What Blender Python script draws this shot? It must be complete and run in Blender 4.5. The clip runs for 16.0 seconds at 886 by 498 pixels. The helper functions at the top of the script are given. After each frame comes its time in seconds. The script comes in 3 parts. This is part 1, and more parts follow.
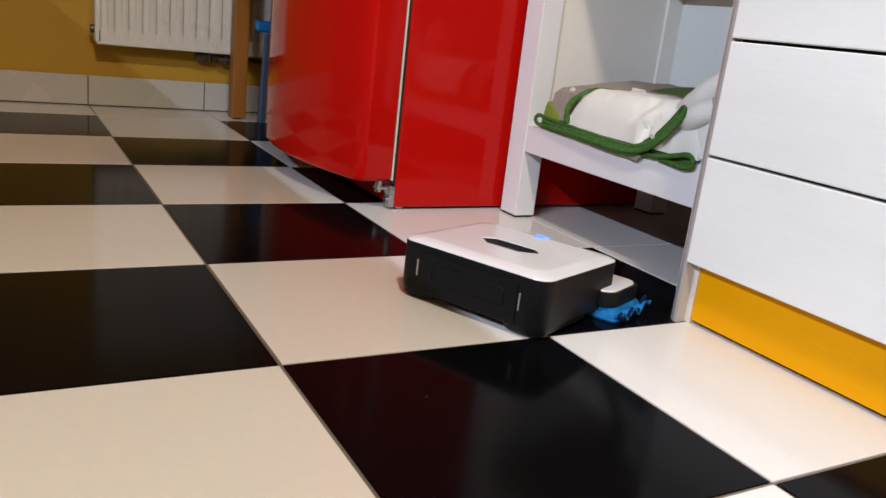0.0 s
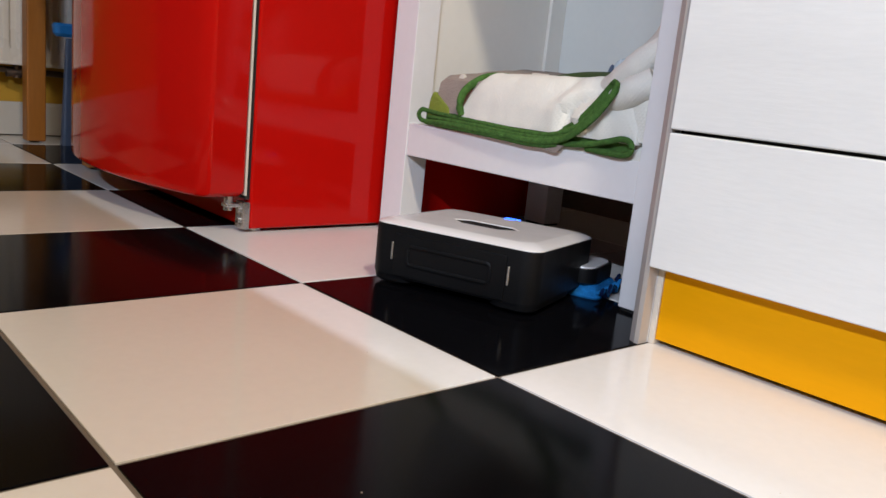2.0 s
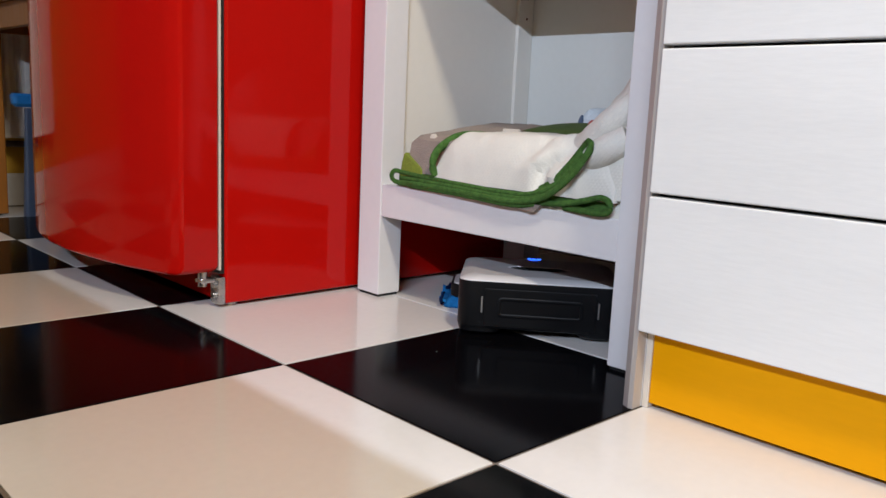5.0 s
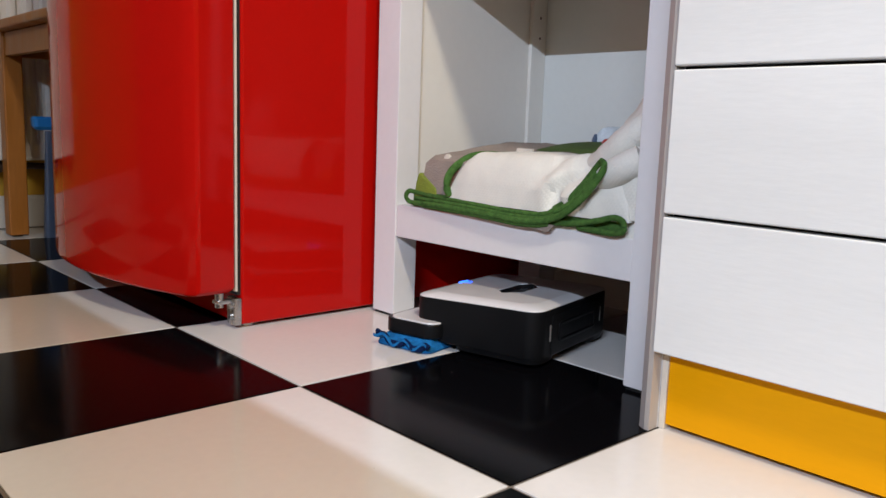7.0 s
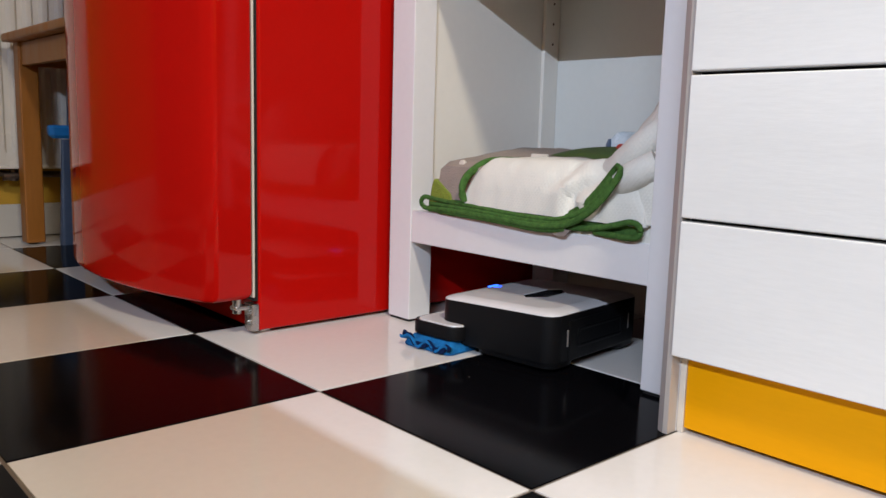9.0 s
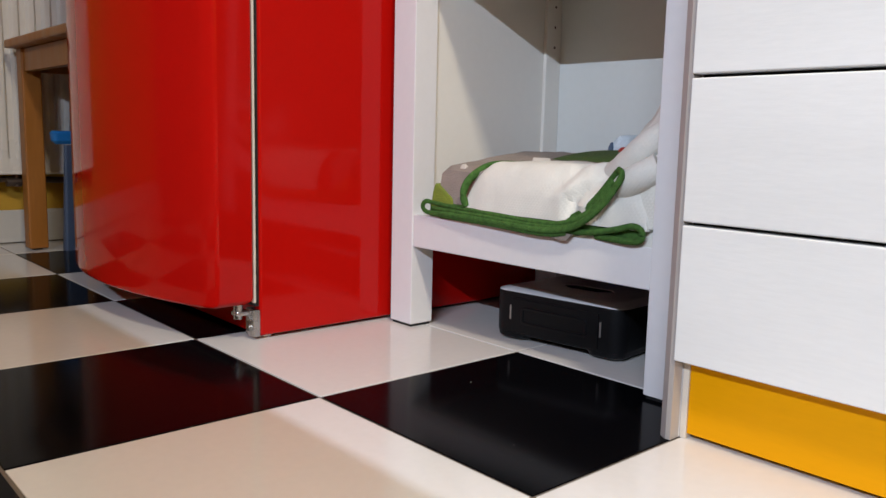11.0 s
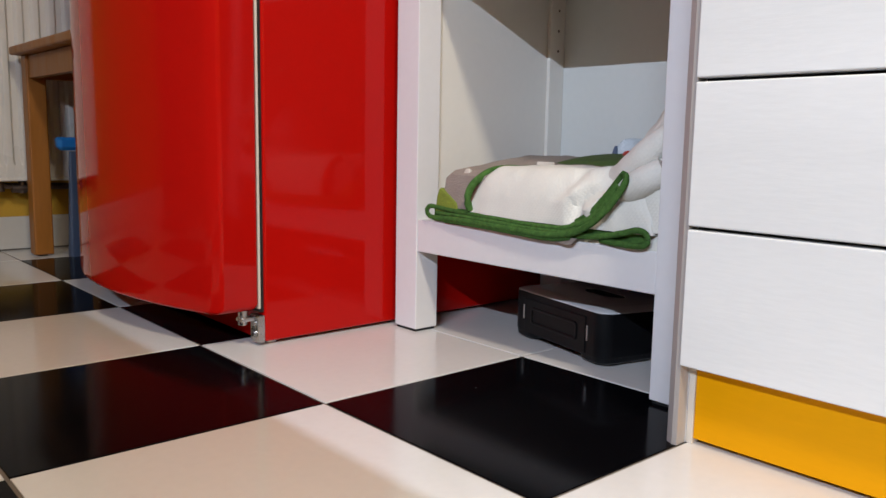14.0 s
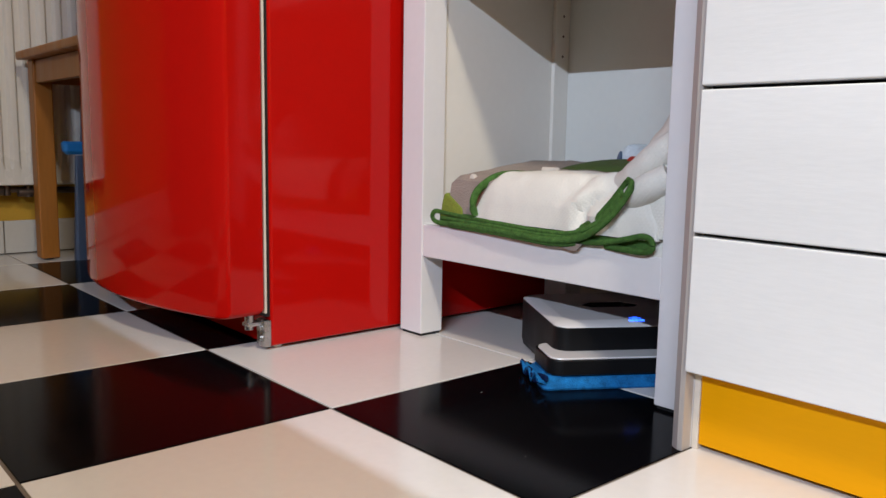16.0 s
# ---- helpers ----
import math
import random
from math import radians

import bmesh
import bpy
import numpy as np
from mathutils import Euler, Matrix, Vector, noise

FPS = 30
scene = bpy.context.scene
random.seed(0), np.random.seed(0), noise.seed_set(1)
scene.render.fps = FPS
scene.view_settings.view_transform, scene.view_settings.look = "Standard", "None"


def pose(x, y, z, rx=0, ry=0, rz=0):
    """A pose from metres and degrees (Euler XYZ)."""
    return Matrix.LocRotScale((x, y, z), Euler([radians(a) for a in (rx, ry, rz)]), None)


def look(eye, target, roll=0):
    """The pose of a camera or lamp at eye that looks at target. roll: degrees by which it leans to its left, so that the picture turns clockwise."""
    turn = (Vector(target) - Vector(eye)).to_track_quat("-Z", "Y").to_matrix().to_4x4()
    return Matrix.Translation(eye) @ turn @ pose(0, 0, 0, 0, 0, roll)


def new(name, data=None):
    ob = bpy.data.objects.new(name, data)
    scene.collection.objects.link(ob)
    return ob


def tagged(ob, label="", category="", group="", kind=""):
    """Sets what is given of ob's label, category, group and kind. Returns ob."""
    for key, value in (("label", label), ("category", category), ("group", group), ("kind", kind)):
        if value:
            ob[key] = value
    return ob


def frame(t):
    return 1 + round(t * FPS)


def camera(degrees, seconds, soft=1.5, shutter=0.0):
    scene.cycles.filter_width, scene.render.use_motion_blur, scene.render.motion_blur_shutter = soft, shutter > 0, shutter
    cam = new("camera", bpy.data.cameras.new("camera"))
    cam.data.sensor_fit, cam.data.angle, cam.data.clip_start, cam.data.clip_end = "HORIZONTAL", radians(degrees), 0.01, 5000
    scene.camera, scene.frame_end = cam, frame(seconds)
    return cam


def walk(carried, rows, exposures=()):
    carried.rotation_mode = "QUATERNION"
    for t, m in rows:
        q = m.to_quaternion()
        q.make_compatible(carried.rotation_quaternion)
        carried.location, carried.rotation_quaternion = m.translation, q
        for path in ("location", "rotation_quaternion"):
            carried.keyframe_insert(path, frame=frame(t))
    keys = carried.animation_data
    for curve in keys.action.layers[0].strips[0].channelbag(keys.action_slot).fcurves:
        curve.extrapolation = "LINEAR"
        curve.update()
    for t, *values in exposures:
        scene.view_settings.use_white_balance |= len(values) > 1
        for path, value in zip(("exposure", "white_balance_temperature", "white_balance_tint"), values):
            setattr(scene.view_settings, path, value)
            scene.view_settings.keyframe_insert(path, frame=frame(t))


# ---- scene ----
cam = camera(57.8, 16.0)
PATH = [
    (0, (-0.243, -0.717, 0.348), (0.722, 0.949, -0.192), 6.6),
    (0.5, (-0.228, -0.594, 0.329), (0.809, 1.049, -0.143), 5.6),
    (1, (-0.208, -0.52, 0.294), (0.885, 1.094, -0.155), 6.1),
    (1.5, (-0.183, -0.474, 0.266), (1.025, 1.066, -0.146), 6.2),
    (2, (-0.162, -0.46, 0.249), (1.148, 0.995, -0.157), 5.9),
    (2.5, (-0.142, -0.451, 0.271), (1.231, 0.959, -0.085), 5.1),
    (3, (-0.154, -0.436, 0.278), (1.238, 0.96, -0.062), 4.9),
    (3.5, (-0.152, -0.433, 0.276), (1.236, 0.967, -0.062), 4.1),
    (4, (-0.158, -0.43, 0.282), (1.225, 0.973, -0.061), 3.4),
    (6.5, (-0.154, -0.436, 0.303), (1.192, 1.011, -0.006), 1.9),
    (7, (-0.156, -0.435, 0.303), (1.183, 1.02, 0.002), 2.0),
    (7.5, (-0.153, -0.436, 0.303), (1.181, 1.024, 0.008), 2.0),
    (8, (-0.153, -0.429, 0.3), (1.182, 1.032, 0.014), 1.9),
    (8.5, (-0.16, -0.434, 0.301), (1.165, 1.037, 0.016), 1.7),
    (9, (-0.168, -0.433, 0.304), (1.156, 1.038, 0.015), 1.6),
    (11.5, (-0.16, -0.432, 0.305), (1.155, 1.05, 0.028), 1.3),
    (12, (-0.161, -0.43, 0.306), (1.156, 1.05, 0.03), 1.2),
    (12.5, (-0.157, -0.434, 0.304), (1.156, 1.05, 0.029), 1.4),
    (13, (-0.16, -0.432, 0.305), (1.153, 1.051, 0.032), 1.2),
    (13.5, (-0.162, -0.431, 0.305), (1.15, 1.055, 0.034), 1.0),
    (14, (-0.159, -0.431, 0.307), (1.148, 1.058, 0.034), 1.0),
    (14.5, (-0.161, -0.431, 0.308), (1.148, 1.056, 0.034), 1.2),
    (15, (-0.158, -0.434, 0.306), (1.148, 1.056, 0.036), 1.6),
    (15.5, (-0.161, -0.433, 0.31), (1.141, 1.061, 0.042), 1.1),
    (16, (-0.165, -0.432, 0.312), (1.137, 1.062, 0.044), 1.0),
]
walk(cam, [(t, look(eye, target, roll)) for t, eye, target, roll in PATH])


# ---- world and lamps ----
world = bpy.data.worlds.new("world")
scene.world = world
world.use_nodes = True
world.node_tree.nodes["Background"].inputs[0].default_value = (0.9, 0.75, 0.6, 1)
world.node_tree.nodes["Background"].inputs[1].default_value = 0.005
scene.view_settings.exposure = 0.0


def lamp(name, where, target, sx, sy, power, colour):
    data = bpy.data.lights.new(name, "AREA")
    data.shape, data.size, data.size_y = "RECTANGLE", sx, sy
    data.energy, data.color = power, colour
    ob = new(name, data)
    ob.matrix_world = look(where, target)
    return tagged(ob, kind="structure")


lamp("ceiling_lamp_light", (-0.28, -1.40, 2.44), (-0.28, -1.40, 0), 0.24, 0.24, 64, (1.0, 0.905, 0.745))
lamp("worktop_strip_light", (-1.74, -1.15, 1.552), (0.4, -1.15, 0.35), 1.4, 0.006, 86, (0.66, 0.785, 1.0))


# ---- materials ----
def mat(name, colour, rough=0.5, metal=0.0, vary=0.06, scale=8.0, bump=0.0, fine=60.0, coat=0.0, spec=0.5, random_tint=0.0, emit=None, stretch=(1, 1, 1)):
    m = bpy.data.materials.new(name)
    m.use_nodes = True
    nt = m.node_tree
    p = nt.nodes["Principled BSDF"]
    p.inputs["Roughness"].default_value = rough
    p.inputs["Metallic"].default_value = metal
    p.inputs["Coat Weight"].default_value = coat
    p.inputs["Coat Roughness"].default_value = 0.04
    p.inputs["Specular IOR Level"].default_value = spec
    co = nt.nodes.new("ShaderNodeTexCoord")
    mp = nt.nodes.new("ShaderNodeMapping")
    mp.inputs["Scale"].default_value = stretch
    nt.links.new(co.outputs["Object"], mp.inputs["Vector"])
    big = nt.nodes.new("ShaderNodeTexNoise")
    big.inputs["Scale"].default_value, big.inputs["Detail"].default_value = scale, 5
    nt.links.new(mp.outputs["Vector"], big.inputs["Vector"])
    small = nt.nodes.new("ShaderNodeTexNoise")
    small.inputs["Scale"].default_value, small.inputs["Detail"].default_value = fine, 3
    nt.links.new(mp.outputs["Vector"], small.inputs["Vector"])
    add = nt.nodes.new("ShaderNodeMath")
    add.operation = "MULTIPLY_ADD"
    nt.links.new(small.outputs["Fac"], add.inputs[0])
    add.inputs[1].default_value = 0.5
    nt.links.new(big.outputs["Fac"], add.inputs[2])
    last = add.outputs[0]
    if random_tint:
        info = nt.nodes.new("ShaderNodeObjectInfo")
        rnd = nt.nodes.new("ShaderNodeMath")
        rnd.operation = "MULTIPLY_ADD"
        nt.links.new(info.outputs["Random"], rnd.inputs[0])
        rnd.inputs[1].default_value = random_tint
        nt.links.new(last, rnd.inputs[2])
        last = rnd.outputs[0]
    rng = nt.nodes.new("ShaderNodeMapRange")
    rng.inputs["From Min"].default_value, rng.inputs["From Max"].default_value = 0.45, 1.05 + random_tint
    rng.inputs["To Min"].default_value, rng.inputs["To Max"].default_value = 1 - vary, 1 + vary
    nt.links.new(last, rng.inputs["Value"])
    mul = nt.nodes.new("ShaderNodeVectorMath")
    mul.operation = "SCALE"
    mul.inputs[0].default_value = colour
    nt.links.new(rng.outputs["Result"], mul.inputs["Scale"])
    nt.links.new(mul.outputs["Vector"], p.inputs["Base Color"])
    rr = nt.nodes.new("ShaderNodeMapRange")
    rr.inputs["From Min"].default_value, rr.inputs["From Max"].default_value = 0.3, 0.7
    rr.inputs["To Min"].default_value, rr.inputs["To Max"].default_value = rough * 0.8, min(1, rough * 1.25)
    nt.links.new(big.outputs["Fac"], rr.inputs["Value"])
    nt.links.new(rr.outputs["Result"], p.inputs["Roughness"])
    if bump:
        b = nt.nodes.new("ShaderNodeBump")
        b.inputs["Strength"].default_value, b.inputs["Distance"].default_value = bump, 0.002
        nt.links.new(small.outputs["Fac"], b.inputs["Height"])
        nt.links.new(b.outputs["Normal"], p.inputs["Normal"])
    if emit:
        p.inputs["Emission Color"].default_value = (*emit[:3], 1)
        p.inputs["Emission Strength"].default_value = emit[3]
    return m


def quilted(name, colour):
    """White cloth with a fine diagonal stitched grid."""
    m = mat(name, colour, 0.9, vary=0.05, scale=14, fine=250, bump=0)
    nt = m.node_tree
    co = nt.nodes.new("ShaderNodeTexCoord")
    bumps = None
    for turn in (40, -40):
        mp = nt.nodes.new("ShaderNodeMapping")
        mp.inputs["Rotation"].default_value = (radians(turn), 0, radians(turn * 0.6))
        nt.links.new(co.outputs["Object"], mp.inputs["Vector"])
        w = nt.nodes.new("ShaderNodeTexWave")
        w.bands_direction = "Y"
        w.inputs["Scale"].default_value, w.inputs["Distortion"].default_value = 85, 0.8
        nt.links.new(mp.outputs["Vector"], w.inputs["Vector"])
        if bumps is None:
            bumps = w.outputs["Fac"]
        else:
            mx = nt.nodes.new("ShaderNodeMath")
            mx.operation = "MINIMUM"
            nt.links.new(bumps, mx.inputs[0])
            nt.links.new(w.outputs["Fac"], mx.inputs[1])
            bumps = mx.outputs[0]
    b = nt.nodes.new("ShaderNodeBump")
    b.inputs["Strength"].default_value, b.inputs["Distance"].default_value = 0.24, 0.0012
    nt.links.new(bumps, b.inputs["Height"])
    nt.links.new(b.outputs["Normal"], nt.nodes["Principled BSDF"].inputs["Normal"])
    return m


M_WHITE_TILE = mat("glazed_cream_tile", (0.66, 0.632, 0.598), 0.12, vary=0.05, scale=3, fine=90, random_tint=0.15, spec=0.5)
M_BLACK_TILE = mat("glazed_black_tile", (0.0024, 0.0023, 0.0030), 0.125, vary=0.3, scale=5, fine=200, random_tint=0.2, spec=0.042)
M_GROUT = mat("brown_grout", (0.14, 0.112, 0.088), 0.9, vary=0.2, scale=6, fine=120, bump=0.3)
M_YELLOW = mat("yellow_wall_paint", (0.48, 0.275, 0.022), 0.75, vary=0.07, scale=4, fine=120, bump=0.15)
M_PLASTER = mat("bare_brown_plaster", (0.20, 0.155, 0.13), 0.9, vary=0.15, scale=4, fine=120, bump=0.3)
M_CEIL = mat("white_ceiling_paint", (0.75, 0.72, 0.68), 0.85, vary=0.03, scale=3, fine=100)
M_SKIRT = mat("white_skirting_tile", (0.52, 0.505, 0.475), 0.25, vary=0.05, scale=8, fine=90, random_tint=0.2)
M_RED = mat("red_enamel", (0.42, 0.0045, 0.0028), 0.08, vary=0.05, scale=3, fine=160, coat=0.0, bump=0.008, spec=0.22)
M_WHITE = mat("white_lacquer", (0.69, 0.67, 0.66), 0.38, vary=0.03, scale=5, fine=90, bump=0.03)
M_DRAWER = mat("white_wood_grain_foil", (0.71, 0.70, 0.675), 0.45, vary=0.04, scale=6, fine=90, bump=0.07, stretch=(1, 0.5, 3))
M_CREAM = mat("cream_melamine", (0.70, 0.665, 0.60), 0.5, vary=0.03, scale=4, fine=80)
M_BACK = mat("cream_back_panel", (0.625, 0.63, 0.595), 0.55, vary=0.03, scale=4, fine=80)
M_ORANGE = mat("orange_plinth_foil", (0.70, 0.297, 0.0), 0.5, spec=0.12, vary=0.05, scale=4, fine=90, stretch=(1, 0.4, 3))
M_ALU = mat("brushed_aluminium", (0.41, 0.37, 0.34), 0.5, 0.15, vary=0.08, scale=5, fine=220, stretch=(3, 3, 0.2))
M_STEEL = mat("zinc_plated_steel", (0.55, 0.55, 0.55), 0.28, 1.0, vary=0.2, scale=60, fine=300)
M_GASKET = mat("cream_rubber", (0.60, 0.53, 0.44), 0.6, vary=0.08, scale=10)
# near-black for painted shade in gaps, and for feet and glides
M_DARK = mat("black_shade_and_feet", (0.006, 0.006, 0.006), 0.6, vary=0.2)
M_WOOD = mat("varnished_beech", (0.29, 0.105, 0.014), 0.45, vary=0.14, scale=9, fine=60, stretch=(3, 3, 0.5), bump=0.05)
M_RAD = mat("white_radiator_enamel", (0.66, 0.63, 0.58), 0.3, vary=0.04, scale=5)
M_BRASS = mat("tarnished_valve_metal", (0.16, 0.12, 0.10), 0.4, 0.8, vary=0.3, scale=40)
M_BLUE_PLASTIC = mat("blue_plastic", (0.015, 0.20, 0.55), 0.4, vary=0.1)
M_GREYBLUE = mat("grey_blue_plastic", (0.07, 0.10, 0.16), 0.5, vary=0.15)
M_BLACK_PLASTIC = mat("satin_black_plastic", (0.0045, 0.0046, 0.0052), 0.42, spec=0.17, vary=0.15, scale=12, fine=300, bump=0.06)
M_BLACK_GLOSS = mat("smooth_black_plastic", (0.010, 0.010, 0.011), 0.25, vary=0.15, scale=12)
M_ROBOT_TOP = mat("pearl_white_plastic", (0.61, 0.595, 0.59), 0.22, vary=0.03, scale=9, fine=200, coat=0.3)
M_CHROME = mat("satin_chrome", (0.50, 0.49, 0.47), 0.35, 0.9, vary=0.1)
M_CLOTH = mat("sky_blue_microfibre", (0.010, 0.125, 0.33), 0.95, spec=0.1, vary=0.45, scale=90, fine=500, bump=0.8)
M_TRIM = mat("navy_binding", (0.003, 0.012, 0.050), 0.9, spec=0.08, vary=0.25, scale=80, fine=400, bump=0.6)
M_LED = mat("blue_led", (0.05, 0.15, 0.9), 0.4, emit=(0.015, 0.08, 1.0, 3.5))
M_LED_BAR = mat("bright_blue_led", (0.05, 0.15, 0.9), 0.4, emit=(0.025, 0.13, 1.0, 3.4))
M_QUILT = quilted("white_quilted_cotton", (0.64, 0.62, 0.555))
M_GREEN = mat("green_felt_binding", (0.060, 0.135, 0.032), 0.95, spec=0.08, vary=0.4, scale=160, fine=900, bump=0.8)
M_TAUPE = mat("taupe_fleece", (0.27, 0.22, 0.185), 0.95, vary=0.14, scale=40, fine=400, bump=0.9)
M_OLIVE = mat("olive_fleece", (0.16, 0.20, 0.02), 0.95, vary=0.2, scale=40, fine=400, bump=0.9)
M_MOSS = mat("moss_green_fleece", (0.055, 0.092, 0.016), 0.95, vary=0.2, scale=40, fine=400, bump=0.9)
M_PALE = mat("pale_fleece", (0.55, 0.50, 0.43), 0.95, vary=0.1, scale=40, fine=400, bump=0.6)
M_FILM = mat("pale_blue_plastic_film", (0.55, 0.62, 0.66), 0.25, vary=0.12, scale=40, fine=200, bump=0.2)
M_REDTHING = mat("dark_red_plastic", (0.35, 0.03, 0.02), 0.4)


# ---- building helpers ----
def base_of(parent):
    p = Vector((0, 0, 0))
    while parent is not None:
        p += parent.location
        parent = parent.parent
    return p


def thing(name, where, label, category, group="", kind=""):
    ob = new(name)
    ob.location = where
    ob.empty_display_size = 0.05
    return tagged(ob, label, category, group, kind)


def part(name, bm, material, parent=None, label="", smooth=True, even=True):
    if parent is not None:
        bmesh.ops.translate(bm, verts=bm.verts, vec=-base_of(parent))
    me = bpy.data.meshes.new(name)
    bm.normal_update()
    bm.to_mesh(me)
    bm.free()
    for m in material if isinstance(material, (list, tuple)) else [material]:
        me.materials.append(m)
    if smooth:
        me.shade_smooth()
        me.set_sharp_from_angle(angle=radians(35))
    ob = new(name, me)
    ob.parent = parent
    if smooth and even:  # large faces stay flat beside their rounded edges
        weighted = ob.modifiers.new("even_shading", "WEIGHTED_NORMAL")
        weighted.keep_sharp = True
    return tagged(ob, label)


def box(x0, x1, y0, y1, z0, z1, bevel=0.0, seg=2, bm=None):
    b = bmesh.new()
    bmesh.ops.create_cube(b, size=1)
    for v in b.verts:
        v.co = Vector(((x0 + x1) / 2 + v.co.x * (x1 - x0), (y0 + y1) / 2 + v.co.y * (y1 - y0), (z0 + z1) / 2 + v.co.z * (z1 - z0)))
    if bevel:
        bmesh.ops.bevel(b, geom=b.edges[:], offset=bevel, segments=seg, profile=0.5, affect="EDGES")
    return merged(bm, b)


def merged(bm, b):
    """Adds the bmesh b to bm (or returns b alone)."""
    if bm is None:
        return b
    me = bpy.data.meshes.new("tmp")
    b.to_mesh(me)
    b.free()
    bm.from_mesh(me)
    bpy.data.meshes.remove(me)
    return bm


def rod(p0, p1, r0, r1=None, seg=16, bm=None):
    p0, p1 = Vector(p0), Vector(p1)
    b = bmesh.new()
    bmesh.ops.create_cone(b, cap_ends=True, segments=seg, radius1=r0, radius2=r0 if r1 is None else r1, depth=(p1 - p0).length)
    turn = (p1 - p0).to_track_quat("Z", "Y").to_matrix().to_4x4()
    bmesh.ops.transform(b, matrix=Matrix.Translation((p0 + p1) / 2) @ turn, verts=b.verts)
    return merged(bm, b)


def spline(points, n=12):
    """Points along a smooth curve through the points given."""
    pts = [Vector(p) for p in points]
    pts = [2 * pts[0] - pts[1]] + pts + [2 * pts[-1] - pts[-2]]
    out = []
    for a, b, c, d in zip(pts, pts[1:], pts[2:], pts[3:]):
        for k in range(n):
            t = k / n
            out.append(0.5 * (2 * b + (c - a) * t + (2 * a - 5 * b + 4 * c - d) * t * t + (3 * b - a - 3 * c + d) * t ** 3))
    return out + [pts[-2]]


def tube(points, r, seg=10, n=10, wobble=0.0, flat=1.0, fluff=0.8, bm=None):
    """A round cord along a smooth curve; flat squeezes it sideways."""
    path = spline(points, n)
    b = bmesh.new()
    rings = []
    for i, p in enumerate(path):
        d = (path[min(i + 1, len(path) - 1)] - path[max(i - 1, 0)]).normalized()
        side = d.cross(Vector((0, 0, 1)))
        side = side.normalized() if side.length > 1e-4 else Vector((1, 0, 0))
        up = side.cross(d)
        taper = r * (0.7 if i in (0, len(path) - 1) else 1)
        ring = []
        for a in [2 * math.pi * j / seg for j in range(seg)]:
            q = side * (flat * math.cos(a)) + up * math.sin(a)
            k = taper * (1 + wobble * (0.45 * noise.noise(p * 45) + fluff * noise.noise((p + q * r) * 330)))
            ring.append(b.verts.new(p + q * k))
        rings.append(ring)
    for r0, r1 in zip(rings, rings[1:]):
        for j in range(seg):
            b.faces.new((r0[j], r0[(j + 1) % seg], r1[(j + 1) % seg], r1[j]))
    b.faces.new(rings[0][::-1])
    b.faces.new(rings[-1])
    bmesh.ops.recalc_face_normals(b, faces=b.faces[:])
    return merged(bm, b)


def outline_round(w0, w1, d0, d1, r, seg=6):
    """Corner-rounded rectangle from (w0, d0) to (w1, d1)."""
    out = []
    for cx, cy, a0 in ((w1 - r, d1 - r, 0), (w0 + r, d1 - r, 90), (w0 + r, d0 + r, 180), (w1 - r, d0 + r, 270)):
        for k in range(seg + 1):
            a = radians(a0 + 90 * k / seg)
            out.append((cx + r * math.cos(a), cy + r * math.sin(a)))
    return out


def prism(outline, levels, bm=None):
    """Solid from an outline; levels: (z, inset) from the bottom up."""
    b = bmesh.new()
    cx = sum(p[0] for p in outline) / len(outline)
    cy = sum(p[1] for p in outline) / len(outline)
    hx = max(abs(p[0] - cx) for p in outline)
    hy = max(abs(p[1] - cy) for p in outline)
    rings = [[b.verts.new((cx + (x - cx) * (hx - s) / hx, cy + (y - cy) * (hy - s) / hy, z)) for x, y in outline] for z, s in levels]
    n = len(outline)
    for r0, r1 in zip(rings, rings[1:]):
        for j in range(n):
            b.faces.new((r0[j], r0[(j + 1) % n], r1[(j + 1) % n], r1[j]))
    b.faces.new(rings[0][::-1])
    b.faces.new(rings[-1])
    return merged(bm, b)


def plain(name, bm, material, label, category=""):
    return tagged(part(name, bm, material, None, smooth=False), label, category or "wall", kind="structure")


# ---- the room ----
TILE = 0.333
X_LEFT, X_RIGHT, Y_BACK, Y_END, Z_TOP = -1.86, 1.24, -2.6, 1.868, 2.5
plain("wall_north", box(X_LEFT - 0.1, X_RIGHT + 0.1, Y_END, Y_END + 0.1, -0.05, Z_TOP), M_YELLOW, "yellow painted plaster wall behind the radiator")
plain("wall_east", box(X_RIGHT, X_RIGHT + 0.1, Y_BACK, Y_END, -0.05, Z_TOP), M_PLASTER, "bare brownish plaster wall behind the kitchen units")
plain("wall_west", box(X_LEFT - 0.1, X_LEFT, Y_BACK, Y_END, -0.05, Z_TOP), M_YELLOW, "yellow painted wall across the kitchen")
plain("wall_south", box(X_LEFT - 0.1, X_RIGHT + 0.1, Y_BACK - 0.1, Y_BACK, -0.05, Z_TOP), M_YELLOW, "yellow painted wall closing the kitchen")
plain("ceiling", box(X_LEFT - 0.1, X_RIGHT + 0.1, Y_BACK - 0.1, Y_END + 0.1, Z_TOP, Z_TOP + 0.1), M_CEIL, "plain white painted ceiling", "ceiling")
# added out of view: stops the cool lamp from reaching the yellow wall
plain("tall_light_block", box(X_LEFT, -1.06, -0.03, Y_END, 0, Z_TOP), M_PLASTER, "added unseen brown block that keeps the cool lamp off the yellow wall")
# unseen block, height set by the floor's cool-light edge, brown to dull its bounce
plain("low_light_block", box(X_LEFT, -1.06, Y_BACK, -0.03, 0, 1.026), M_PLASTER, "added unseen counter-height block whose edge cuts the cool light on the floor")

# ---- fridge ----
fridge = thing("fridge", (0.72, 0.905, 0.0), "glossy red retro fridge with a bowed door on metal feet", "fridge")
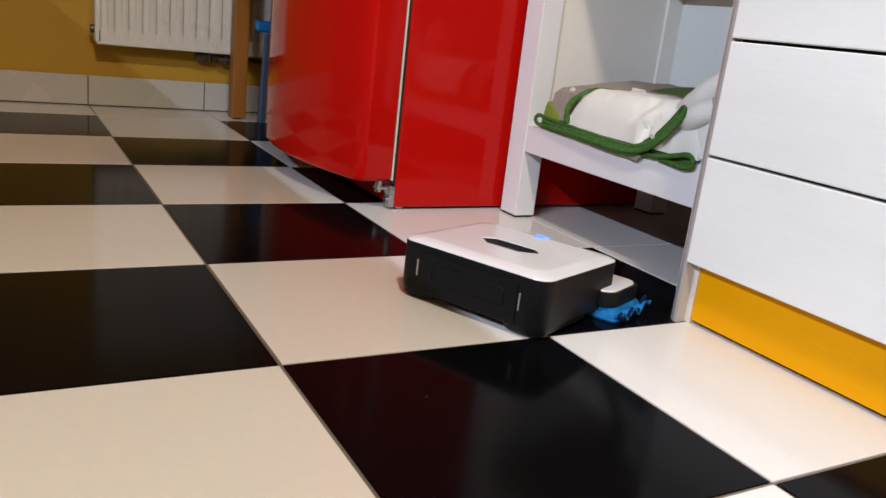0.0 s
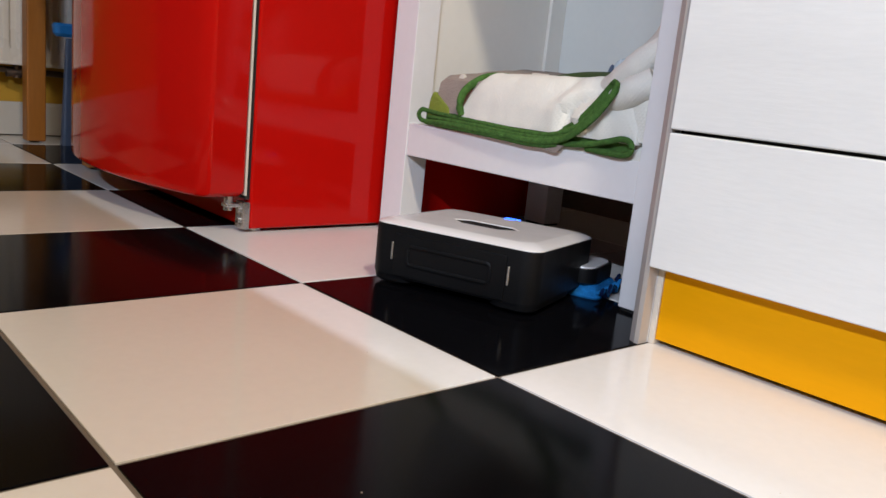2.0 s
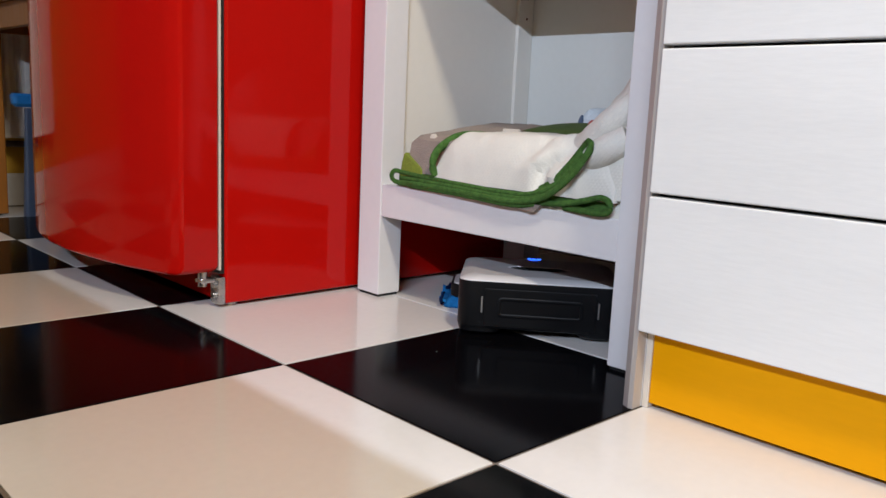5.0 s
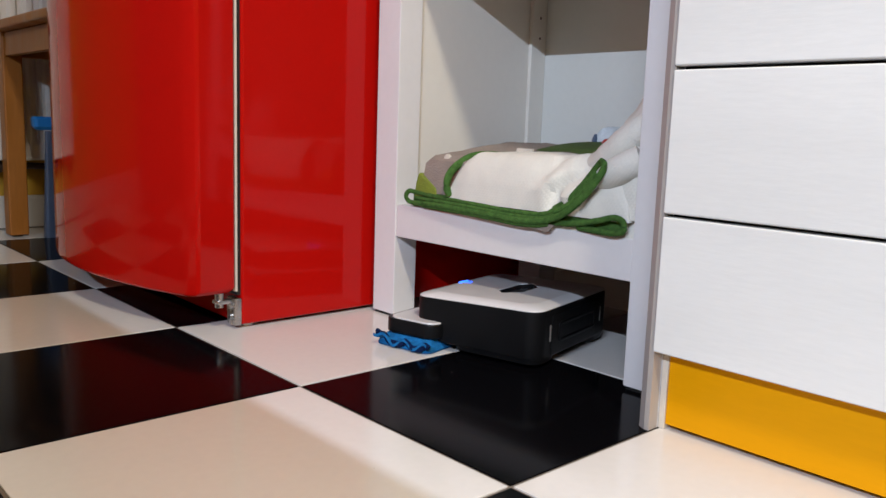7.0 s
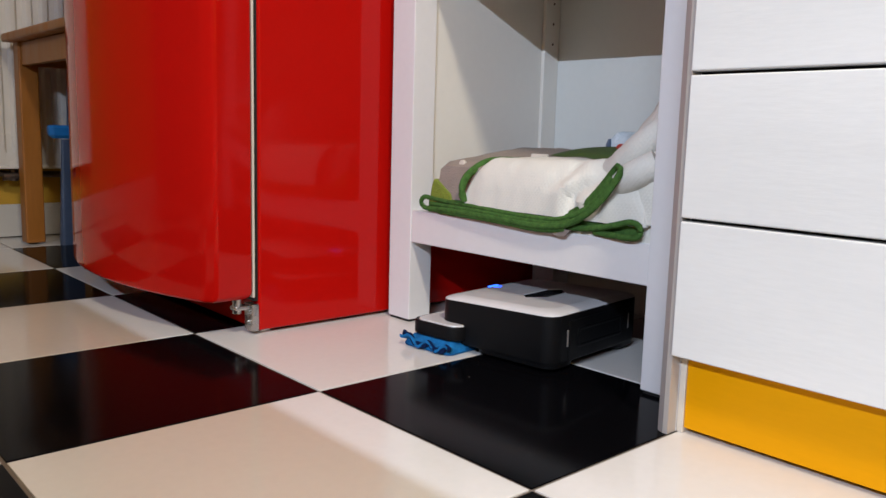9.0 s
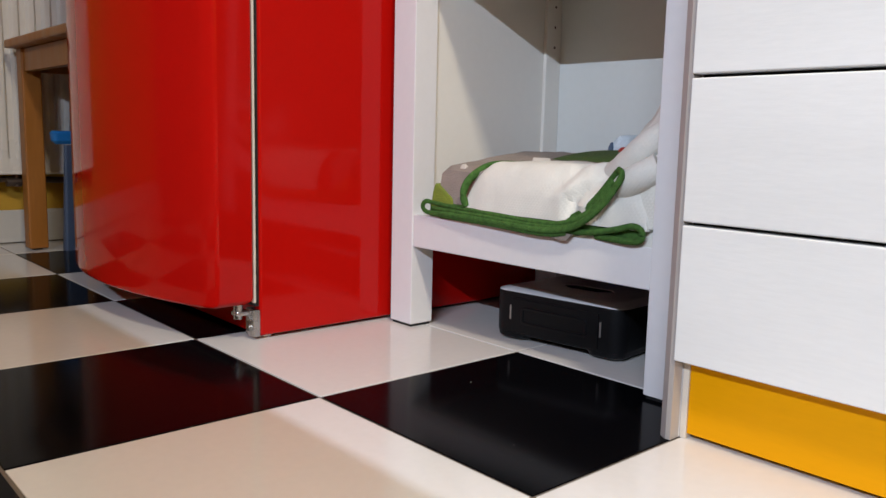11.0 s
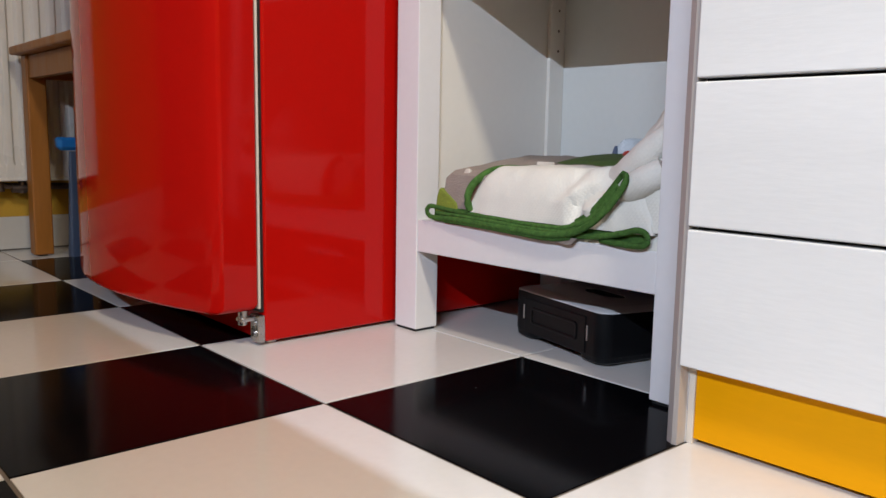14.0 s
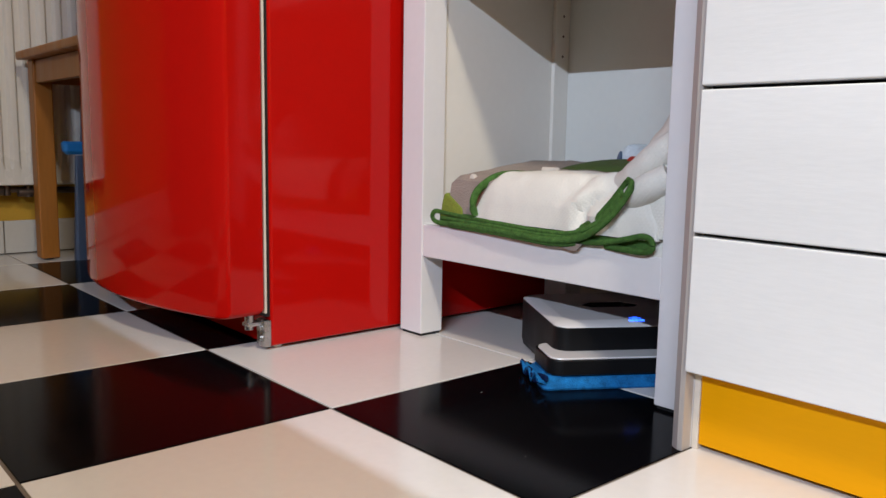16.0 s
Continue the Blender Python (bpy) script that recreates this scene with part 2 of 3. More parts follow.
FY0, FY1, FH = 0.606, 1.204, 1.50
part("body", box(0.4065, 1.02, FY0, FY1, 0.005, FH, 0.004, 3), M_RED, fridge)


def bowed(y):
    return 0.335 - 0.058 * (1 - ((y - 0.905) / 0.299) ** 2)


ys = [FY0 + (FY1 - FY0) * k / 48 for k in range(49)]
front = [(bowed(y), y) for y in ys]
ring = [(0.396, FY0), (0.340, FY0)] + [(x, y) for x, y in front[1:-1]] + [(0.340, FY1), (0.396, FY1)]
levels = [(0.053, 0.008), (0.057, 0.002), (0.064, 0.0), (FH - 0.012, 0.0), (FH - 0.004, 0.002), (FH, 0.008)]
door = part("door", prism([(x, y) for x, y in ring][::-1], levels), M_RED, fridge, even=False)
bevelled = door.modifiers.new("soft", "BEVEL")
bevelled.width, bevelled.segments, bevelled.limit_method, bevelled.angle_limit = 0.006, 3, "ANGLE", radians(30)
part("gasket", box(0.3968, 0.4000, FY0 + 0.001, FY1 - 0.004, 0.056, FH - 0.01), M_GASKET, door, "cream rubber door seal")
# black filler: the gap's shade is put into its colour
part("door_gap_shade", box(0.4001, 0.4064, FY0 + 0.004, FY1 - 0.006, 0.05, FH - 0.01), M_DARK, fridge, "near-black strip that paints the shade behind the door seal")
# black slab that darkens the gap under the body like shade
part("base_shade", box(0.43, 1.0, FY0 + 0.02, FY1 - 0.02, 0.001, 0.0065), M_DARK, fridge)
hinge = part("hinge", box(0.3945, 0.4060, FY0 - 0.001, FY0 + 0.024, 0.005, 0.046, 0.002), M_STEEL, fridge, "zinc-plated hinge bracket")
part("hinge_arm", box(0.370, 0.3975, FY0 + 0.004, FY0 + 0.022, 0.038, 0.044, 0.002), M_STEEL, hinge)
part("hinge_pin", rod((0.377, FY0 + 0.013, 0.033), (0.377, FY0 + 0.013, 0.054), 0.0065), M_STEEL, hinge)
for z in (0.018, 0.034):
    part("screw", rod((0.391, FY0 + 0.011, z), (0.395, FY0 + 0.011, z), 0.005), M_STEEL, hinge)
for x in (0.424, 0.97):
    for y in (FY0 + 0.022, FY1 - 0.022):
        part("foot", rod((x, y, 0.0), (x, y, 0.008), 0.013), M_STEEL if x < 0.5 else M_DARK, fridge)

# ---- open shelf unit ----
UY0, UY1, UX0, UX1, UH = 0.046, 0.589, 0.634, 1.03, 0.86
unit = thing("open_shelf_unit", (0.83, 0.317, 0.0), "white open shelf unit on square legs beside the fridge", "shelf")
for x0, x1 in ((UX0, 0.679), (0.985, UX1)):
    for y0, y1 in ((UY0, 0.098), (0.536, UY1)):
        leg = part("leg", box(x0, x1, y0, y1, 0.004, UH, 0.002), M_WHITE, unit)
        part("foot_pad", box(x0 + 0.003, x1 - 0.003, y0 + 0.003, y1 - 0.003, 0.0, 0.0045), M_DARK, leg)
part("front_rail", box(0.6355, 0.655, 0.098, 0.536, 0.130, 0.181, 0.002), M_WHITE, unit)
part("rear_rail", box(0.99, 1.01, 0.098, 0.536, 0.130, 0.181, 0.002), M_WHITE, unit)
part("shelf_board", box(0.655, 0.985, 0.060, 0.575, 0.164, 0.180, 0.001), M_WHITE, unit)
part("underside_board", box(0.656, 0.984, 0.061, 0.574, 0.158, 0.1635), M_PLASTER, unit, "raw brown hardboard underside")
part("side_panel", box(0.679, 0.985, 0.541, 0.557, 0.181, UH), M_CREAM, unit, "cream melamine side panel")
part("side_panel", box(0.679, 0.985, 0.072, 0.088, 0.181, UH), M_CREAM, unit, "cream melamine side panel")
part("back_panel", box(0.968, 0.978, 0.088, 0.541, 0.181, UH), M_BACK, unit)
strip = part("corner_strip", box(0.930, 0.9675, 0.533, 0.5408, 0.181, UH, 0.0015), M_CREAM, unit)
for k in range(12):
    z = 0.463 + 0.0348 * k
    part("pin_hole", rod((0.950, 0.5325, z), (0.950, 0.5335, z), 0.0024, seg=10), M_BRASS, strip)
part("upper_shelf", box(0.652, 0.9675, 0.089, 0.540, 0.565, 0.585, 0.001), M_CREAM, unit)
part("top_board", box(UX0 + 0.004, UX1, UY0, UY1, UH, UH + 0.02, 0.001), M_WHITE, unit)

# ---- drawer cabinet ----
drawers = thing("drawer_cabinet", (0.83, -0.35, 0.0), "white drawer cabinet with an orange plinth beside the shelf unit", "cabinet")
DX, DY0, DY1 = 0.539, -0.80, 0.001
part("end_panel", box(0.557, 1.15, 0.0003, 0.013, 0.0, 0.88), M_WHITE, drawers)
profile = prism([(0.5415, 0.0003), (0.5415, 0.006), (0.546, 0.0145), (0.5565, 0.0145), (0.5565, 0.0003)], [(0.0, 0.0), (0.88, 0.0)])
bmesh.ops.recalc_face_normals(profile, faces=profile.faces[:])
part("edge_profile", profile, M_ALU, drawers, "brushed aluminium edge profile", smooth=False)
# near-black body: shade between the drawer fronts is put into its colour
part("carcass", box(0.5585, 1.15, DY0, 0.0001, 0.0865, 0.88), M_DARK, drawers)
part("plinth", box(0.5585, 0.5745, DY0, -0.0078, 0.006, 0.085, 0.001), M_ORANGE, drawers, "orange plinth board")
part("plinth_seal", box(0.5575, 0.578, -0.0074, -0.0002, 0.0, 0.085, 0.001), M_GASKET, drawers, "cream sealing strip")
for z0, z1 in ((0.0845, 0.2224), (0.2260, 0.3650), (0.3688, 0.505), (0.5090, 0.86)):
    part("drawer_front", box(DX, DX + 0.019, DY0, DY1, z0, z1, 0.0018, 3), M_DRAWER, drawers)

# ---- radiator ----
radiator = thing("radiator", (0.5, 1.83, 0.185), "white panel radiator with pressed ribs on the yellow wall", "radiator")
RX0, RX1, RZ0, RZ1, RY = 0.012, 1.0, 0.188, 0.79, 1.797
bm = bmesh.new()
pitch = 0.0375
x = RX0 + 0.022
cols = [(RX0, 0.004), (RX0 + 0.012, 0.0)]
while x < RX1 - 0.03:
    cols += [(x - 0.0130, 0.0), (x - 0.0115, 0.0015), (x - 0.0065, 0.0095), (x + 0.0065, 0.0095), (x + 0.0115, 0.0015), (x + 0.0130, 0.0)]
    x += pitch
cols += [(RX1 - 0.012, 0.0), (RX1, 0.004)]
rows = [(RZ0, 0.0), (RZ0 + 0.034, 0.0), (RZ0 + 0.050, 1.0), (RZ1 - 0.05, 1.0), (RZ1 - 0.034, 0.0), (RZ1, 0.0)]
grid = [[bm.verts.new((cx, RY - 0.0055 + d * f + (0.004 if k in (0, len(cols) - 1) else 0) * (1 - f), z)) for k, (cx, d) in enumerate(cols)] for z, f in rows]
for g0, g1 in zip(grid, grid[1:]):
    for a, b, c, d in zip(g0, g0[1:], g1[1:], g1):
        bm.faces.new((a, b, c, d))
ext = bmesh.ops.extrude_face_region(bm, geom=bm.faces[:])
bmesh.ops.translate(bm, verts=[v for v in ext["geom"] if isinstance(v, bmesh.types.BMVert)], vec=(0, 0.012, 0))
bmesh.ops.recalc_face_normals(bm, faces=bm.faces[:])
part("front_panel", bm, M_RAD, radiator)
part("bottom_lip", box(RX0 + 0.002, RX1 - 0.002, RY - 0.008, RY + 0.014, RZ0 - 0.006, RZ0 + 0.003, 0.003), M_RAD, radiator)
part("rear_panel", box(RX0, RX1, RY + 0.045, RY + 0.055, RZ0, RZ1, 0.003), M_RAD, radiator)
part("side_cover", box(RX0 - 0.001, RX0 + 0.003, RY + 0.004, RY + 0.052, RZ0 + 0.004, RZ1), M_RAD, radiator)
part("plug", rod((RX0 - 0.012, RY + 0.025, 0.222), (RX0 + 0.004, RY + 0.025, 0.222), 0.012), M_BRASS, radiator)
part("valve", rod((0.29, RY + 0.028, 0.168), (0.325, RY + 0.028, 0.168), 0.013, bm=rod((0.335, RY + 0.028, 0.155), (0.335, RY + 0.028, 0.192), 0.009)), M_BRASS, radiator, "tarnished pipe valve")
part("valve", rod((0.36, RY + 0.028, 0.163), (0.395, RY + 0.028, 0.163), 0.012, bm=rod((0.385, RY + 0.028, 0.150), (0.385, RY + 0.028, 0.192), 0.010)), M_BRASS, radiator, "tarnished pipe valve")
part("pipe", rod((0.325, RY + 0.03, 0.170), (0.60, RY + 0.03, 0.162), 0.008), M_BRASS, radiator)
part("bracket", box(0.10, 0.13, RY + 0.055, Y_END, 0.3, 0.7, 0.002), M_RAD, radiator)

# ---- stool behind the fridge ----
stool = thing("wooden_stool", (0.53, 1.56, 0.0), "varnished beech stool standing behind the fridge", "stool")
SX0, SX1, SY0, SY1 = 0.376, 0.70, 1.24, 1.742
for x0 in (SX0, SX1 - 0.044):
    for y0 in (SY0, SY1 - 0.044):
        leg = part("leg", box(x0, x0 + 0.044, y0, y0 + 0.044, 0.004, 0.488, 0.004, 3), M_WOOD, stool)
        part("glide", rod((x0 + 0.022, y0 + 0.022, 0.0), (x0 + 0.022, y0 + 0.022, 0.006), 0.012), M_DARK, leg)
for x0 in (SX0 + 0.006, SX1 - 0.026):
    part("apron", box(x0, x0 + 0.02, SY0 + 0.044, SY1 - 0.044, 0.433, 0.486, 0.002), M_WOOD, stool)
for y0 in (SY0 + 0.006, SY1 - 0.026):
    part("apron", box(SX0 + 0.044, SX1 - 0.044, y0, y0 + 0.02, 0.433, 0.486, 0.002), M_WOOD, stool)
part("seat", box(SX0 - 0.022, SX1 + 0.022, SY0 - 0.022, SY1 + 0.015, 0.488, 0.508, 0.005, 3), M_WOOD, stool)

# ---- blue-handled dustpan by the stool leg ----
pan = thing("standing_dustpan", (0.47, 1.665, 0.0), "grey-blue long dustpan with a blue plastic grip beside the stool leg", "dustpan")
part("pan", prism(outline_round(0.445, 0.525, 1.652, 1.680, 0.008), [(0.0, 0.0), (0.10, 0.004), (0.26, 0.010)]), M_GREYBLUE, pan)
part("grip", prism(outline_round(0.425, 0.52, 1.648, 1.684, 0.012), [(0.262, 0.010), (0.270, 0.002), (0.288, 0.0), (0.294, 0.004)]), M_BLUE_PLASTIC, pan, "blue plastic grip")
part("stem", rod((0.480, 1.668, 0.290), (0.485, 1.668, 0.43), 0.010), M_GREYBLUE, pan)


def pillow_flap(sign):
    """The loose, waving end of the cloth beyond its holder."""
    b = bmesh.new()
    g = []
    for i in range(25):
        x = 0.049 + 0.091 * i / 24
        g.append([b.verts.new((x, sign * (0.135 + 0.0028 * j), 0.008 + (0.0055 * math.sin(i * 0.705 + 0.6) + 0.010 * max(0.0, (i - 14) / 10) ** 2) * j / 4)) for j in range(5)])
    for r0, r1 in zip(g, g[1:]):
        for a, c, d, e in zip(r0, r0[1:], r1[1:], r1):
            b.faces.new((a, c, d, e))
    ext = bmesh.ops.extrude_face_region(b, geom=b.faces[:])
    bmesh.ops.translate(b, verts=[v for v in ext["geom"] if isinstance(v, bmesh.types.BMVert)], vec=(0, 0, 0.004))
    bmesh.ops.recalc_face_normals(b, faces=b.faces[:])
    return b


# ---- mopping robot (built round its own centre, forward is +x) ----
RW, RL, RH = 0.221, 0.196, 0.082
robot = thing("mopping_robot", (0, 0, 0), "square black floor-mopping robot with white top and blue cloth", "robot")
def sloped(bm):
    """Tips the upper side slightly towards the front."""
    for v in bm.verts:
        if v.co.z > 0.06:
            v.co.z -= 0.005 * (v.co.x + RL / 2) / RL
    return bm


hull = outline_round(-RL / 2, RL / 2, -RW / 2, RW / 2, 0.021, 8)
body = part("body", sloped(prism(hull, [(0.010, 0.006), (0.012, 0.001), (0.015, 0.0), (0.072, 0.0), (0.0755, 0.0006)])), M_BLACK_PLASTIC, robot)


def slot_ring(z, s):
    """The long six-sided carrying slot, drawn in by s."""
    return [(x * (1 - s * 24) - 0.008, y * (1 - s * 20), z) for x, y in ((-0.018, -0.024), (0.002, -0.046), (0.017, -0.031), (0.017, 0.031), (0.002, 0.046), (-0.018, 0.024))]


def cover():
    """Domed top cover with the slot cut into it."""
    out = outline_round(-RL / 2 + 0.0006, RL / 2 - 0.0006, -RW / 2 + 0.0006, RW / 2 - 0.0006, 0.020, 8)
    b = prism(out, [(0.0755, 0.0), (0.0767, 0.0005), (0.0785, 0.004), (0.0803, 0.010), (0.0814, 0.0165), (0.0818, 0.0195)])
    top = max(b.faces, key=lambda f: f.calc_center_median().z)
    border = list(top.edges)
    bmesh.ops.delete(b, geom=[top], context="FACES_ONLY")
    rings = [[b.verts.new(p) for p in slot_ring(z, k)] for z, k in ((0.0818, 0.0), (0.0806, 0.0012))]
    inner = [b.edges.new((rings[0][j - 1], rings[0][j])) for j in range(6)]
    bmesh.ops.triangle_fill(b, edges=border + inner, use_beauty=True, use_dissolve=False)
    for r0, r1 in zip(rings, rings[1:]):
        for j in range(6):
            b.faces.new((r0[j - 1], r0[j], r1[j], r1[j - 1]))
    bmesh.ops.recalc_face_normals(b, faces=b.faces[:])
    return sloped(b)


part("top_cover", cover(), M_ROBOT_TOP, robot, "pearl white top cover")
for sign in (-1, 1):
    y0, y1 = sorted((sign * 0.050, sign * (RW / 2 - 0.0012)))
    part("wheel_fairing", prism(outline_round(-RL / 2 + 0.0012, 0.035, y0, y1, 0.019, 6), [(0.003, 0.005), (0.006, 0.001), (0.0125, 0.0)]), M_BLACK_PLASTIC, body)
bm = bmesh.new()
rings = [[bm.verts.new(p) for p in slot_ring(z, k)] for z, k in ((0.0807, 0.0012), (0.0766, 0.009), (0.0757, 0.009), (0.0760, 0.0012))]
for r0, r1 in zip(rings, rings[1:] + rings[:1]):
    for j in range(6):
        bm.faces.new((r0[j - 1], r0[j], r1[j], r1[j - 1]))
bm.faces.new(rings[1])
bmesh.ops.recalc_face_normals(bm, faces=bm.faces[:])
part("handle_slot", sloped(bm), M_BLACK_GLOSS, robot, "black recessed carrying slot", smooth=False)
hatch = part("rear_hatch", box(-RL / 2 - 0.0018, -RL / 2 + 0.004, -0.0745, 0.0745, 0.0145, 0.0665, 0.0012), M_BLACK_PLASTIC, robot)
bm = bmesh.new()
rings = []
for x, grow in ((0.0005, 0.0012), (-0.0016, 0.0010), (-0.0022, 0.0), (-0.0022, -0.0022), (-0.0016, -0.0034), (0.0005, -0.0036)):
    rings.append([bm.verts.new((-RL / 2 - 0.0012 + x, y, z)) for y, z in outline_round(-0.056 - grow, 0.056 + grow, 0.0295 - grow, 0.0545 + grow, 0.006 + grow, 5)])
for r0, r1 in zip(rings, rings[1:]):
    for j in range(len(r0)):
        bm.faces.new((r0[j - 1], r0[j], r1[j], r1[j - 1]))
bmesh.ops.recalc_face_normals(bm, faces=bm.faces[:])
part("hatch_frame", bm, M_BLACK_PLASTIC, hatch)
for y in (-0.0775, 0.0775):
    part("latch", box(-RL / 2 - 0.0014, -RL / 2 + 0.003, y - 0.0013, y + 0.0013, 0.033, 0.055, 0.0006, 1), M_CHROME, robot, "satin chrome latch")
for y in (-0.086, 0.086):
    part("wheel", rod((-0.030, y - 0.009, 0.016), (-0.030, y + 0.009, 0.016), 0.0158, seg=24), M_BLACK_GLOSS, robot)
for y in (-0.0075, 0.0, 0.0075):
    part("led", sloped(box(0.0832, 0.0868, y + 0.0012, y + 0.0068, 0.0790, 0.0822)), M_LED_BAR, robot, "glowing blue indicator")
for x, y in ((0.0735, -0.001), (0.0715, 0.006), (0.0695, -0.003), (0.067, 0.003)):
    part("led", sloped(box(x + 0.0038, x + 0.0062, y + 0.001, y + 0.007, 0.0800, 0.0824)), M_LED, robot, "glowing blue indicator")
PX0, PX1, PY = 0.047, 0.137, 0.130
plate = outline_round(PX0, PX1, -PY, PY, 0.020, 6)
holder = part("pad_holder", prism(plate, [(0.016, 0.004), (0.019, 0.0), (0.0355, 0.0), (0.0375, 0.001)]), M_BLACK_PLASTIC, robot)
part("holder_cover", prism(outline_round(PX0 + 0.003, PX1 - 0.006, -PY + 0.004, PY - 0.004, 0.017, 6), [(0.0375, 0.0), (0.039, 0.0005), (0.0396, 0.002)]), M_ROBOT_TOP, holder, "white cover plate")
CX0, CX1, CY = 0.048, 0.141, 0.140
cloth = part("mop_cloth", prism(outline_round(CX0, CX1, -CY, CY, 0.010, 4), [(0.0005, 0.001), (0.003, 0.0), (0.008, 0.002), (0.0165, 0.010)]), M_CLOTH, robot, "sky blue microfibre cloth")


def hem(sign):
    """The frilled binding at one end of the cloth."""
    pts = []
    for k in range(19):
        x = CX0 - 0.002 + (CX1 - CX0 + 0.004) * k / 18
        curl = max(0.0, (k - 11) / 7)
        pts.append((x, sign * (CY + 0.003 + 0.003 * noise.noise(Vector((k * 0.7, 3, 0))) - 0.008 * curl), 0.0085 + 0.0032 * math.sin(k * 0.94 + 0.6) + 0.003 * noise.noise(Vector((k * 0.5, 7, 1))) + 0.011 * curl * curl))
    return tube(pts, 0.0046, seg=8, n=5, wobble=0.07, flat=0.6)


for sign in (-1, 1):
    part("cloth_hem", hem(sign), M_TRIM, cloth, "navy frilled edge binding")
    part("cloth_flap", pillow_flap(sign), M_CLOTH, cloth)

# ---- folded blanket on the shelf ----
blanket = thing("folded_blanket", (0.77, 0.30, 0.181), "folded white quilted picnic blanket with green edging on the shelf", "blanket")


def pillow(x0, x1, y0, y1, z0, z1, top=None, soft=0.02, nx=30, ny=44, rumple=0.002, seed=0.0, cut=False):
    """A soft fold of cloth: rounded at its edges, with a rumpled top; top(u, v) adds height."""
    b = bmesh.new()
    g = []
    for i in range(nx + 1):
        row = []
        for j in range(ny + 1):
            u, v = i / nx, j / ny
            du, dv = min(u, 1 - u) * (x1 - x0), (1 - v if cut else min(v, 1 - v)) * (y1 - y0)
            ru = math.sqrt(max(0.0, 1 - (1 - min(1, du / soft)) ** 2))
            rv = math.sqrt(max(0.0, 1 - (1 - min(1, dv / soft)) ** 2))
            h = (z1 - z0) * ru * rv + (top(u, v) if top else 0) * ru * rv
            p = Vector((x0 + (x1 - x0) * u, y0 + (y1 - y0) * v, 0))
            h += rumple * ru * rv * (noise.noise(Vector((p.x * 22, p.y * 22, seed))) + 0.5 * noise.noise(Vector((p.x * 60, p.y * 60, seed))))
            row.append(b.verts.new((p.x, p.y, z0 + max(0.0, h))))
        g.append(row)
    for r0, r1 in zip(g, g[1:]):
        for a, c, d, e in zip(r0, r0[1:], r1[1:], r1):
            b.faces.new((a, c, d, e))
    ext = bmesh.ops.extrude_face_region(b, geom=b.faces[:])
    for v in ext["geom"]:
        if isinstance(v, bmesh.types.BMVert):
            v.co.z = z0 - 0.001
    bmesh.ops.recalc_face_normals(b, faces=b.faces[:])
    return b


part("lower_layer", pillow(0.637, 0.93, 0.0985, 0.498, 0.1815, 0.204, soft=0.010, rumple=0.001, cut=True), M_QUILT, blanket)
bm = pillow(0.640, 0.93, 0.104, 0.494, 0.199, 0.257, top=lambda u, v: 0.024 * min(1.0, u / 0.6), soft=0.016, rumple=0.002, seed=3)
for v in bm.verts:
    if v.co.y < 0.396:  # drawn in beneath the folded-over flap
        v.co.x += 0.05 * max(0.0, 1 - (v.co.x - 0.64) / 0.20)
part("middle_layer", bm, M_TAUPE, blanket, "taupe fleece side of the blanket")
part("leaf_print", pillow(0.637, 0.70, 0.448, 0.4955, 0.199, 0.210, top=lambda u, v: 0.026 * v, soft=0.006, rumple=0.001, seed=5), M_OLIVE, blanket, "olive green fleece print")
part("leaf_print", pillow(0.770, 0.925, 0.16, 0.385, 0.270, 0.2885, soft=0.075, rumple=0.001, seed=6), M_MOSS, blanket, "moss green fleece print")
part("leaf_print", pillow(0.655, 0.663, 0.440, 0.453, 0.2555, 0.2632, soft=0.004, rumple=0.0, seed=6, nx=6, ny=10), M_PALE, blanket, "pale fleece print")
part("leaf_print", pillow(0.735, 0.742, 0.345, 0.385, 0.262, 0.2755, soft=0.004, rumple=0.0, seed=6, nx=6, ny=10), M_PALE, blanket, "pale fleece print")
bm = bmesh.new()
near, far = ([bm.verts.new((x, y, z)) for y, z in ((0.315, 0.1845), (0.26, 0.1795), (0.226, 0.1752), (0.219, 0.1762), (0.210, 0.1850))] for x in (0.6262, 0.6294))
bm.faces.new(near)
bm.faces.new(far[::-1])
for k in range(5):
    bm.faces.new((near[k - 1], far[k - 1], far[k], near[k]))
bmesh.ops.recalc_face_normals(bm, faces=bm.faces[:])
part("hanging_corner", bm, M_TAUPE, blanket, "taupe fleece corner over the shelf edge", smooth=False)


def crumple(u, v):
    """Creases that gather towards the turned-up corner."""
    k = math.exp(-((v - 0.34 + 0.25 * u) / 0.16) ** 2) * max(0.0, 1 - 1.3 * u)
    fan = math.sin(34 * (v + 0.55 * u) + 3 * noise.noise(Vector((v * 6, u * 6, 2))))
    return k * 0.0075 * fan + 0.005 * math.sin(v * 3.1)


bm = pillow(0.631, 0.775, 0.104, 0.420, 0.200, 0.267, top=crumple, soft=0.040, rumple=0.003, nx=60, ny=110, seed=9)
for v in bm.verts:
    a, c = (v.co.y - 0.104) / 0.306, (v.co.z - 0.2) / 0.066
    k = math.exp(-((a - 0.40 + 0.15 * c) / 0.15) ** 2) * max(0.0, 1 - ((c - 0.4) / 0.5) ** 2)
    v.co.x -= k * 0.0072 * math.sin(36 * a + 9 * c + 4 * noise.noise(Vector((a * 7, c * 2, 4)))) + 0.0012 * noise.noise(Vector((a * 14, c * 5, 8)))
part("upper_fold", bm, M_QUILT, blanket)


